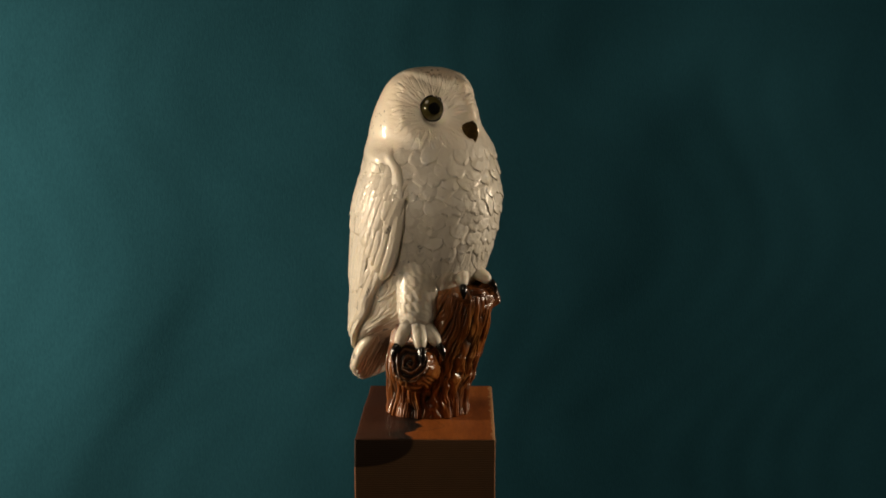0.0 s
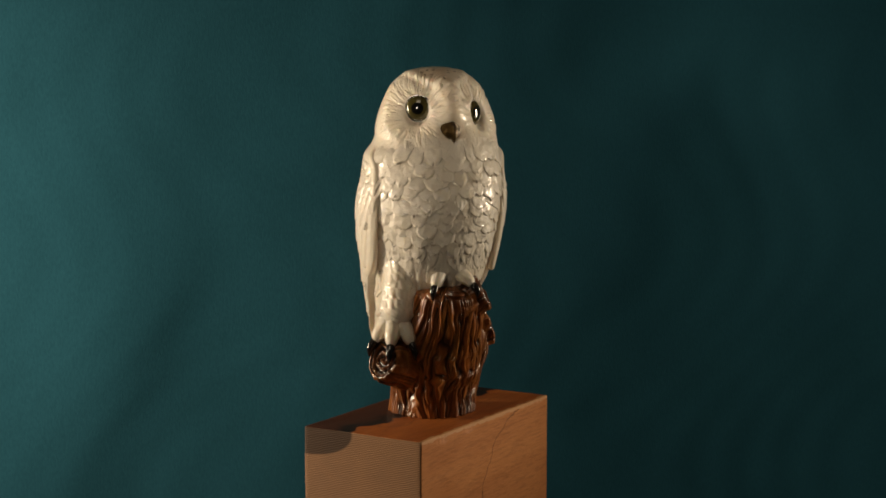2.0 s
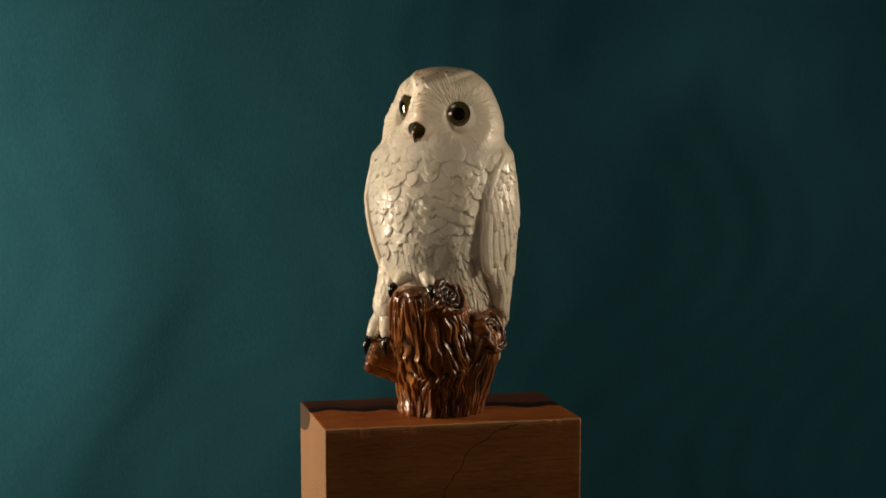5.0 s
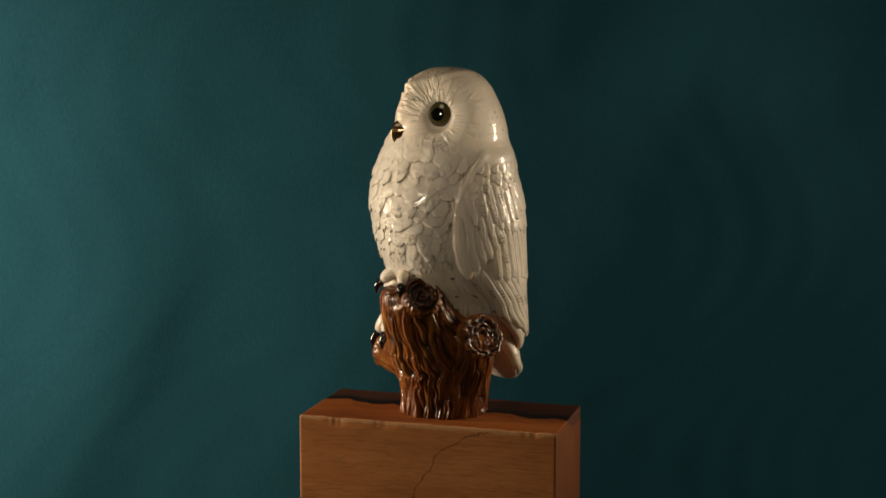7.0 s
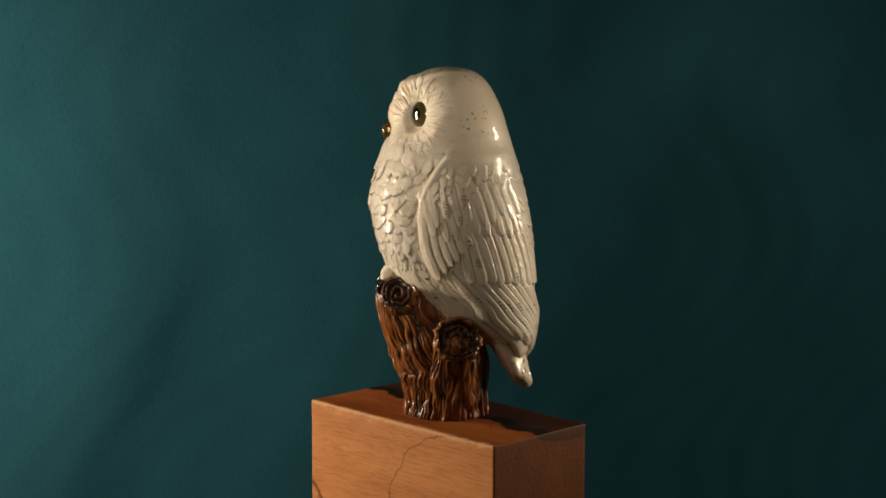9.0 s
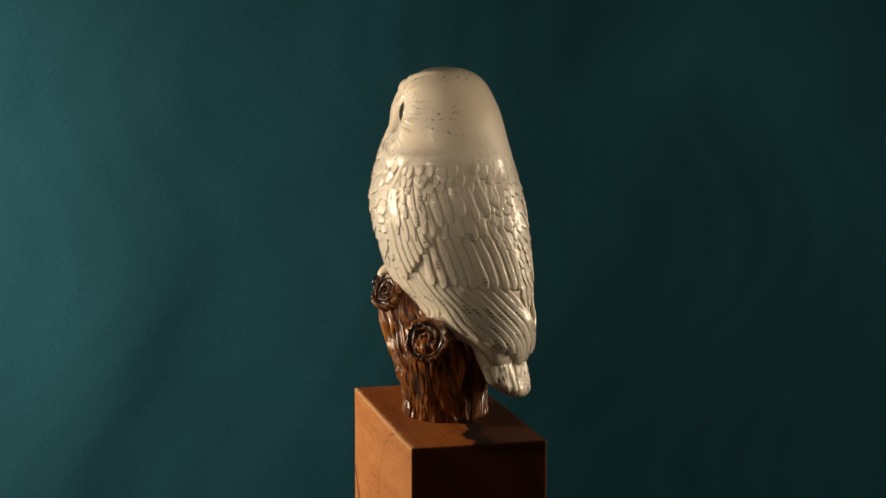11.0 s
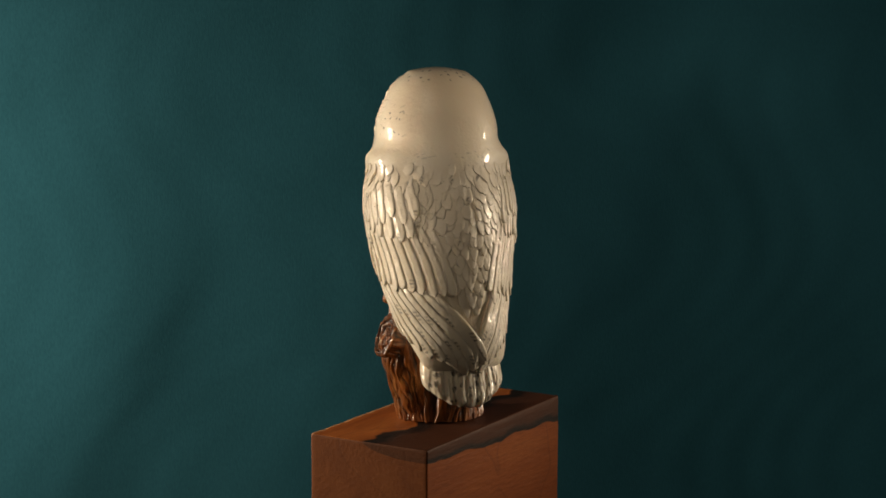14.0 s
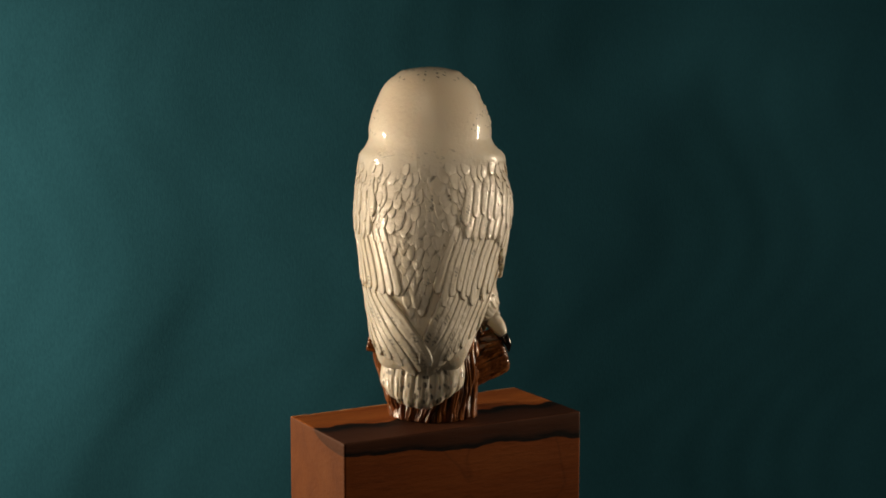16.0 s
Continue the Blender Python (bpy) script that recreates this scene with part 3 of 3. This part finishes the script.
def blade(S, side, root, tip, width, lift=(0.0, 1.0), bulge=0.5, tilt=0.25, rows=16, cols=12, bend=0.0, marks=0.0, seed=0.0, sharp=0.3, barb=0.0, dip=-0.4, wing=True, shaft=0.0, sides=1.0, ease=1.0):
    """One modelled feather lying on the body from root to tip, each given by degrees round from the breast and height."""
    t = np.sin(np.linspace(0, 1, rows) * np.pi / 2)[:, None] if rows < 30 else np.linspace(0, 1, rows)[:, None]
    x = np.cos(np.linspace(np.pi, 0, cols))[None, :]
    prof = np.where(t < 1 - sharp, 0.72 + 0.28 * np.sin(np.clip(t / (1 - sharp), 0, 1) * np.pi / 2), np.sqrt(np.clip(1 - ((t - 1 + sharp) / sharp) ** 2, 0.0009, 1)))
    al = root[0] + (tip[0] - root[0]) * t ** ease + bend * np.sin(np.pi * t)
    z = root[1] + (tip[1] - root[1]) * t
    if wing and side < 0:
        al = al + wing_shift(z) * step(165, 95, al)
    P0, n0 = skin(al, side, z, wing)
    T = np.gradient(P0[:, 0], axis=0)
    across = np.cross(T, n0[:, 0])
    across /= np.linalg.norm(across, axis=1, keepdims=True)
    R = np.interp(z, _LEV[0], (_LEV[2] + _LEV[3]) / 2)
    wavy = 1 + 0.10 * vnoise(t * 5 + seed, x, 3.0)
    off = x * prof * wavy * width / 2
    ahead = across[:, 2][:, None]
    sense = np.sign(np.sum(across * (skin(al + 1.0, side, z, wing)[0] - P0)[:, 0], axis=1))[:, None]
    a2 = al + sense * np.degrees(off / R) * np.sqrt(np.clip(1 - ahead ** 2, 0, 1))
    z2 = z + off * ahead + t ** 4 * (0.7 if wing else 1.3) * vnoise(x * 2.4 + 3.7 * seed, 0 * x, 6.0)
    P, n = skin(a2, side, z2, wing)
    long = max(3.0, abs(root[1] - tip[1]))
    full = lift[0] + (lift[1] - lift[0]) * t
    low_side = sides * dip + (1 - sides) * (full - 0.25)
    h = low_side + (full - low_side) * np.clip(1 - np.abs(x) ** 6, 0, 1) ** 0.5 + bulge * (1 - np.abs(x) ** 1.8) * 0.6 + tilt * x
    h = h + barb * np.sin(t * long * 4.2 + 5.0 * np.abs(x)) * (1 - x ** 4) * (0.4 + 0.6 * step(-0.2, 0.3, vnoise(t * 4, x + seed, 8.0)))
    h = h + shaft * np.exp(-(x / 0.16) ** 2) * step(1.0, 0.85, t)
    h = -1.2 + (h + 1.2) * step(0.0, 0.5 if rows < 30 else 0.25, t)
    h = h + (0.10 if wing else 0.22) * vnoise(a2 * 0.45, z2 / 1.7, 12.0)
    h = np.where(t >= 1, dip, h)
    dark = np.zeros((rows, cols))
    if marks > 0:
        for k, at in enumerate((0.48, 0.70, 0.90)):
            if rnd(seed, k * 3.1, 1.0) < marks:
                c = (rnd(seed, k, 2.0) - 0.5) * 1.1
                d = np.hypot((t - at + 0.06 * np.abs(x - c)) * long / 3.0, (x - c) / 0.45)
                dark = np.maximum(dark, step(1.15, 0.6, d) * step(-0.3, 0.5, np.sin(t * long * 3.6 + 7 * x + seed)) * (0.8 + 0.35 * vnoise(t * long, x * 3 + seed, 4.0)))
    # grey tint, with shade at feather rims and tips put into the colour
    wash = (0.10 if wing else 0.04) * step(0.72, 1.0, np.abs(x)) * (0.4 + 0.6 * rnd(seed, 5.0, 3.0)) * step(0.0, 0.3, t) + (0.12 if wing else 0.14) * step(0.985, 1.0, t) + 0 * x + (0.0 if wing else 0.07)
    S.grid(P + n * h[..., None], 0, wash, dark, np.full(dark.shape, 0.10 if wing else 0.0))


def owl_breast(S):
    """Broad overlapping scales of the breast, smaller and narrower towards the belly."""
    row, z = 0, 142.0
    while z > 80:
        low = step(100, 86, z)
        w = 8.6 - 3.2 * low
        R = np.interp(z, [80, 118, 147], [39, 42, 36])
        gap = np.degrees(w * 0.86 / R)
        for side in (1, -1):
            jit = lambda k, m: rnd(k + 0.37 * row, m, side * 3.7) - 0.5
            for i in range(int((wing_edge(np.array([z]), side)[0] - 1) / gap) + 1):
                if i == 0 and row % 2 == 0 and side < 0:
                    continue
                al = gap * (i + 0.5 * (row % 2)) + 0.5 * gap * jit(i, 1)
                if al > wing_edge(np.array([z]), side)[0] - 2:
                    continue
                zz = z + 4.0 * jit(i, 2) + 1.5 * math.sin(al / 13 + row)
                hi = (0.72 + 0.95 * jit(i, 3)) * (0.5 + 0.5 * step(148, 136, z)) * (1 - 0.15 * low) * (1 - 0.5 * step(36, 58, al))
                blade(S, side, (al, zz + 8.5), (al + 3.0 * jit(i, 8), zz - 3.6 + 2.0 * jit(i, 4)), w * (1.22 + 0.6 * jit(i, 5)), (-0.7, hi), 0.12, 0.7 * jit(i, 7), 18, 16, 0, 0.12 * low,
                      i + row * 31 + side * 83.0, 0.34 - 0.16 * jit(i, 9) + 0.2 * low, 0.0, -0.7, False, 0.0, 0.25 + 0.5 * low)
        row += 1
        z -= 5.3 - 0.7 * low


def owl_wings(S):
    """Rows of modelled feathers: primaries lowest, then secondaries, coverts and the small scales of the shoulders."""
    for side in (1, -1):
        j = lambda k, m: (rnd(k, m, side * 2.3) - 0.5)
        for i in range(10):                                  # primaries
            blade(S, side, (70 + (7.6 if side > 0 else 8.6) * i, 86 - 0.6 * i), (min(91 + 13.4 * i, 199) if side > 0 else min(91 + 11.4 * i, 173), (50.5 - 3.0 * i + 3.0 * j(i, 1)) if i < 7 else 33.5 + 2.0 * (i - 7) + 1.5 * j(i, 9)), 7.6, (-0.1 + 0.07 * i, 0.40 + 0.24 * i + 0.4 * (side > 0)), 0.35, -0.75 * side, 90, 20, 3.0,
                  0.85 if i > 2 else 0.3, i + side * 20.0, 0.16 if i < 7 else 0.34, 0.05, shaft=0.2, ease=1.35)
        for i in range(10):                                  # secondaries
            blade(S, side, (84 + 6.6 * i + 2 * j(i, 2), 114), (91 + 8.0 * i + 3 * j(i, 3), (76 - 0.5 * i + 2.5 * j(i, 4)) if side > 0 else 70 + 9 * j(i, 4)), 7.4, (0.3, 1.5), 0.4, -0.7 * side, 76, 20, 2.0,
                  0.16, i + side * 33.0, 0.10, 0.06, shaft=0.25)
        for i in range(6):                                   # long coverts along the front edge
            blade(S, side, (63 + 6 * i, 120 - 2 * i), (64.5 + 6.2 * i - (i == 0) * 1.0, 77 + 4.0 * i + 2 * j(i, 5)), 7.6, (0.3, 2.0), 0.35, -0.6 * side, 60, 18, -4.0, 0.10, i + side * 41.0, 0.16, 0.06, shaft=0.25)
        for row in range(2):                                 # middle coverts
            for i in range(9):
                al = 66 + 8.6 * i + 4 * row + 3 * j(i, row + 6)
                blade(S, side, (al - 4, 126 + 6 * row), (al + 2.5, 101 + 8.0 * row + 6 * j(i, row + 8)), 8.0, (0.2, 1.75), 0.25, -0.5 * side, 44, 18, 0, 0.12, i + row * 17 + side * 51.0, 0.30, 0.05, -0.3, shaft=0.22)
        for row in range(9):                                 # small scales of shoulder and mantle
            z = 100.5 + 4.3 * row
            first = np.interp(z, [100, 108, 114, 118, 124, 138, 150], [140, 122, 112, 66, 66, 79, 98]) + 3
            n = int((184 - first) / 6.6)
            for i in range(n):
                al = first + 6.6 * (i + 0.5 * (row % 2)) + 5.0 * j(i, row + 20)
                short = 3.5 * step(125, 100, al) * step(112, 117, z)
                blade(S, side, (al - 2.0, z + 9.5 - short + 3 * j(i, row + 90)), (al + 1.0, z - 3.4 + 6.0 * j(i, row + 30)), 7.6 + 3.4 * j(i, row + 50), (-0.7, 1.05 - 0.08 * row + 0.6 * j(i, row + 40) + 0.16 * short), 0.15 + 0.1 * short, -0.3 * side, 18, 14, 0, 0.05, i + row * 23 + side * 61.0, 0.42, 0.0, -0.4, True, 0.0, 0.45)
        for row in range(8):                                 # narrowing strip down the middle of the back
            z = 100 - 4.8 * row
            w = 34 - 4.2 * row
            for i in range(int(w / 7.5) + 1):
                al = 180 - 7.6 * i - 3.8 * (row % 2) + 4 * j(i, row + 60)
                blade(S, side, (al - 1, z + 8), (al, z - 4 + 4 * j(i, row + 70)), 6.0 + 2 * j(i, row + 75), (0.0, 1.3 - 0.07 * row + 0.5 * j(i, row + 80)), 0.2, 0.2 * side, 18, 14, 0, 0.05, i + row * 29 + side * 71.0, 0.45, 0.0, -0.3, True, 0.0, 0.5)


def owl_tail(S):
    """The fan of tail feathers below the folded wings."""
    rows, cols = 90, 220
    v = np.linspace(0, 1, rows)[:, None]
    th = np.linspace(0, 2 * np.pi, cols, endpoint=False)[None, :]
    k = th / np.pi
    u = np.where(k < 1, 1 - 2 * k, 2 * k - 3)
    w = 18 + 4.6 * np.sin(v * 2.2)
    thick = 11 * (1 - v) + 9.0
    end = np.sqrt(np.clip(1 - np.clip((v - 0.84) / 0.16, 0, 1) ** 2, 0.0004, 1)) * np.sqrt(np.clip(1 - np.clip((0.05 - v) / 0.05, 0, 1) ** 2, 0.0004, 1))
    feather = np.abs(np.sin((u * 4.0 + 0.5 + 0.22 * vnoise(u * 3 + 7, v * 2)) * np.pi))
    along = v * (1 - 0.30 * np.abs(u) ** 2.2 + 0.02 * feather + 0.015 * vnoise(u * 4, 0 * v, 5))
    out = np.where(k < 1, 1.0, -1.0) * np.sqrt(np.clip(1 - np.abs(u) ** 8, 0, 1))
    X = w * u * (0.9 + 0.1 * end)
    Y = 35 + 14.0 * along + out * (thick * end * (1 - 0.25 * u ** 2) * 0.5 + 0.75 * feather ** 0.6 * np.where(out > 0, 1.0, -1.1) + 0.35 * vnoise(u * 26, along * 9, 12)) - 4 * u ** 2
    Z = 46 - 33.0 * along
    P = np.stack([X, Y, Z + 0 * Y], -1)
    dark = spots(u * 21 + 1.5 + 1.2 * vnoise(u * 9, along * 8), along * 33 + 2 * vnoise(u * 7, along * 5, 3), 3.6, 6.2, 0.62, 3, 0.30) * (out > 0) * (0.65 + 0.3 * np.sin(u * 60 + along * 20))
    # grooves between the tail feathers darkened in the colour
    S.grid(P, 0, 0.3 * step(0.4, 0.1, feather), dark, np.full(dark.shape, 0.12))


def foot(S, heel, tips, fat=1.0, palm=True):
    """A feathered foot: a low palm, three toes that grip the edge, and black claws."""
    h = np.array(heel, float)
    mean = np.mean(np.array(tips, float), axis=0)
    if palm:
        tube(S, [h + (0, 0, 2), h * 0.5 + mean * 0.5 + (0, 0, 0.6), mean * 0.6 + h * 0.4], np.array([5.5, 6.6, 6.2]) * fat, 0, 48, 50,
         lambda a, s, r: 0.5 * feathers(a * r, s, 3.4, 4.0, 5.0, 0.7)[0], squash=(1.35, 0.72), up=(0, 0, 1))
    for k, tip in enumerate(tips):
        t = np.array(tip, float)
        way = (t - h) / np.linalg.norm((t - h)[:2])
        mid = h * 0.45 + t * 0.55 + (0, 0, 0.7)
        tube(S, [h, mid, t, t + way * 1.8 - (0, 0, 1.8)], np.array([4.3, 4.1, 3.4, 2.3]) * fat, 0, 44, 60, lambda a, s, r: 0.5 * feathers(a * 3.4 + 0 * s, s + 0 * a, 2.6, 3.6, 5.0 + k, 0.7)[0] * step(11, 7, s) + 0.16 * vnoise(a * 3, s / 1.6, k))
        c0 = t + way * 1.4 - np.array((0, 0, 0.2))
        tube(S, [c0, c0 + way * 3.0 - np.array((0, 0, 1.8)), c0 + way * 3.6 - np.array((0, 0, 6.0))], [2.3, 2.0, 0.4], 5, 18, 24)


def owl_legs(S):
    def tuft(a, s, r):
        f, e = feathers(a * r + 0.5 * vnoise(s / 3, a * 3), s + 0.6 * vnoise(a * 3, s / 4), 4.4, 5.2, 31.0, 0.7)
        return 1.35 * f - 0.5
    tube(S, [(-15, 4, 100), (-19, -2, 85), (-22, -5.2, 68), (-24.5, -7, 57), (-26, -9, 48.5)], [11, 12, 11, 10.2, 8.8], 0, 90, 120, tuft, squash=(1.0, 0.9), up=(1, 0, 0),
         wash=lambda a, s: 0.25 * (0.5 + 0.5 * vnoise(a * 4, s / 4)))
    tube(S, [(0, -12, 92), (-1, -17, 84), (-1, -22, 77)], [13, 9, 5], 0, 80, 80, tuft, up=(1, 0, 0))
    foot(S, (-25.5, -6.5, 57), ((-35, -4.5, 46), (-31, -14.5, 45), (-22, -17.0, 45.5)), 1.05)
    foot(S, (-1, -17, 83), ((-10.0, -26.3, 75.8), (8.0, -28, 76)), 0.95, False)


def bark(seed, depth=1.5, n=30):
    """Long wavy strands of bark that wander, overlap and split here and there."""
    def relief(a, s, r):
        p = (a / (2 * np.pi)) * n + 0.9 * vnoise(s / 15, np.cos(a) * 2 + np.sin(a) * 3, seed) + 0.3 * vnoise(s / 5, np.cos(a) * 7 + np.sin(a) * 6, seed)
        big = np.abs(vnoise(p * 1.25, s / 22, seed)) ** 0.65
        fine = np.abs(vnoise(p * 2.9 + 5, s / 12, seed + 1)) ** 0.7
        return depth * (0.85 * (big - 0.42) + 0.62 * (fine - 0.42))
    return relief


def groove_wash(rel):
    # deep parts of the bark relief take the darker colour
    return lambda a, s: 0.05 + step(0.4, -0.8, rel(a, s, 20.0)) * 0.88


def stub(S, base, end, r0, r1, seed, disc_tilt=0.0):
    """A cut branch whose end shows a raised spiral of rings."""
    base, end = np.array(base, float), np.array(end, float)
    rel = bark(seed, 1.9, 24)
    ax = (end - base) / np.linalg.norm(end - base)
    rows, cols = 70, 120
    A = np.cross(ax, (0, 0, 1.0))
    A /= np.linalg.norm(A)
    B = np.cross(A, ax)
    th = np.linspace(0, 2 * np.pi, cols, endpoint=False)[None, :]
    v = np.linspace(0, 1, rows)[:, None]
    body = np.clip(v / 0.6, 0, 1)
    ring = np.clip((v - 0.6) / 0.4, 0, 1)
    length = np.linalg.norm(end - base)
    r = (r0 + (r1 - r0) * body) * (1 - ring * 0.995)
    r = r + np.where(ring <= 0, rel(th, body * length, 20.0) * (0.4 + 0.6 * body), 0) + 0.7 * np.exp(-((body - 1) / 0.2) ** 2) * (ring <= 0) - 1.2 * np.exp(-((v - 0.6) / 0.03) ** 2)
    rr = r1 * (1 - ring)
    lump = 1 + 0.10 * vnoise(np.cos(th) * 1.6 + seed, np.sin(th) * 1.6) * np.clip(v / 0.5, 0, 1)
    r = r * (1 + 0.022 * np.sin(th * 19 + 2 * vnoise(np.cos(th) * 3, np.sin(th) * 3, seed)) * np.exp(-((v - 0.57) / 0.06) ** 2))
    spiral = np.sin(2 * np.pi * rr / 3.4 + th + 1.5 * vnoise(np.cos(th) * 2 + seed, np.sin(th) * 2 + rr / 4)) 
    out = body * length + np.where(ring > 0, 0.9 * spiral * np.clip(ring * 6, 0, 1) + 0.7 * vnoise(np.cos(th) * rr / 2, np.sin(th) * rr / 2, seed) - 1.2 * np.clip(ring * 4, 0, 1), 0.0)
    P = base + ax * out[..., None] + A * (lump * r * np.cos(th))[..., None] + B * (lump * r * np.sin(th))[..., None]
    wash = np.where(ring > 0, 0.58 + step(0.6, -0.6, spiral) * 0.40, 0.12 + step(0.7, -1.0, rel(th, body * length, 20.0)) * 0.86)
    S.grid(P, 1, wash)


def owl_stump(S):
    rel = bark(3.0, 2.5, 42)
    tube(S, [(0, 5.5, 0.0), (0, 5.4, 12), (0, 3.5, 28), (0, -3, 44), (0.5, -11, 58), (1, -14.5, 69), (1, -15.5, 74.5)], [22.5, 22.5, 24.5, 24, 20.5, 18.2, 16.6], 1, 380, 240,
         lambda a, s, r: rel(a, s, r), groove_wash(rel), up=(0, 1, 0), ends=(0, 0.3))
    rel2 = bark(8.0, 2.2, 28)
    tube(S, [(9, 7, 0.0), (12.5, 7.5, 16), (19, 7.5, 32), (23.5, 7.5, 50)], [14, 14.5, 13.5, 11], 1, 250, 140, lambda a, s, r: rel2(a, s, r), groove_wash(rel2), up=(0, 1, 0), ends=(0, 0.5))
    stub(S, (19, 8, 41), (32.5, 8, 46), 12, 11.4, 5.0)
    stub(S, (-8, 2, 24), (-35, -11, 34), 14, 10.5, 6.0)
    stub(S, (2, -16, 60), (19, -22.5, 69), 12, 9.6, 7.0)
    # strands of bark that curl round below the perch
    for path, r, seed in (([(-14, -20, 68), (-11, -24.5, 67), (-3, -28, 63), (7, -28, 62), (15, -25, 69)], 3.4, 21.0),
                          ([(1, -28, 55), (5, -29, 60), (11, -28, 63), (17, -25, 66)], 2.6, 22.0),
                          ([(-6, -28.5, 70), (1, -30.5, 69), (5, -29.5, 70)], 2.3, 23.0)):
        curl = bark(seed, 0.8, 7)
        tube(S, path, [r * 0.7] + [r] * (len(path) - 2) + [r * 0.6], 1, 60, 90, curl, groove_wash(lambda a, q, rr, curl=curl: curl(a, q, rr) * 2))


def owl_eyes(S):
    for ex, ey, ez, R, deep in EYES:
        sgn = 1 if ex > 0 else -1
        n = Vector((0.54 * sgn, -0.84, 0.05)).normalized()
        A = n.cross(Vector((0, 0, 1))).normalized()
        B = A.cross(n)
        c = Vector((ex, ey, ez)) - n * 0.9
        rows, cols = 24, 48
        v = np.linspace(0.01, 1, rows)[:, None]
        th = np.linspace(0, 2 * np.pi, cols, endpoint=False)[None, :]
        rr = R * v
        hh = 5.0 * np.sqrt(np.clip(1 - 0.80 * v * v, 0, 1)) - 1.4
        P = np.array(c) + np.array(n) * hh[..., None] + np.array(A) * (rr * np.cos(th))[..., None] + np.array(B) * (rr * np.sin(th))[..., None]
        m = np.where((v[:-1, 0] + v[1:, 0]) / 2 < 0.47, 3, 2)
        S.grid(P, m)
        # dark rim
        tr = np.linspace(0, 2 * np.pi, 10)[:, None]
        rad = R + 0.1 + 0.5 * np.cos(tr)
        P = np.array(c) + np.array(n) * (0.6 + 0.5 * np.sin(tr) + 0 * th)[..., None] + np.array(A) * (rad * np.cos(th))[..., None] + np.array(B) * (rad * np.sin(th))[..., None]
        S.grid(P, 3)


def owl_beak(S):
    """A short hooked bill with a ridge."""
    rows, cols = 36, 40
    v = np.linspace(0, 1, rows)[:, None]
    th = np.linspace(0, 2 * np.pi, cols, endpoint=False)[None, :]
    w = 6.2 * np.sin(np.pi * (0.12 + 0.88 * v) ** 0.9) ** 0.8 + 0.2
    d = 4.7 * np.sin(np.pi * (0.16 + 0.78 * v)) ** 0.6
    face = np.mod(th + np.pi, 2 * np.pi) - np.pi
    ridge = 1 + 0.62 * np.exp(-np.abs(face / 0.34) ** 1.5) * np.clip(v * 4, 0, 1)
    X = -0.3 + w * np.sin(th)
    Y = -18.8 - 3.4 * np.sin(v * 2.0) - d * np.cos(th) * ridge
    Z = 163.2 - 15.0 * v - 1.2 * np.exp(-(face / 0.4) ** 2) * step(0.5, 1.0, v) + 0 * th
    P = np.stack([X, Y, Z], -1)
    S.grid(P, 4)


def owl_figurine():
    S = Shell()
    owl_body(S)
    owl_breast(S)
    owl_wings(S)
    owl_tail(S)
    owl_legs(S)
    owl_stump(S)
    owl_eyes(S)
    owl_beak(S)
    ob = S.build("owl_figurine", [M_WHITE, M_BARK, M_IRIS, M_PUPIL, M_BEAK, M_CLAW], pose(0, 0, 0.001, 0, 0, -38))
    ob.matrix_world = pose(0, 0, Z0, 0, 0, turn(0))
    return tagged(ob, "glazed white ceramic owl on a brown stump, atop a wood block", "figurine")


block = wooden_block()
owl = owl_figurine()


def motions():
    rows = [(k * 0.5, pose(0, 0, Z0, 0, 0, turn(k * 0.5))) for k in range(33)]
    walk(block, rows)
    walk(owl, rows)


motions()
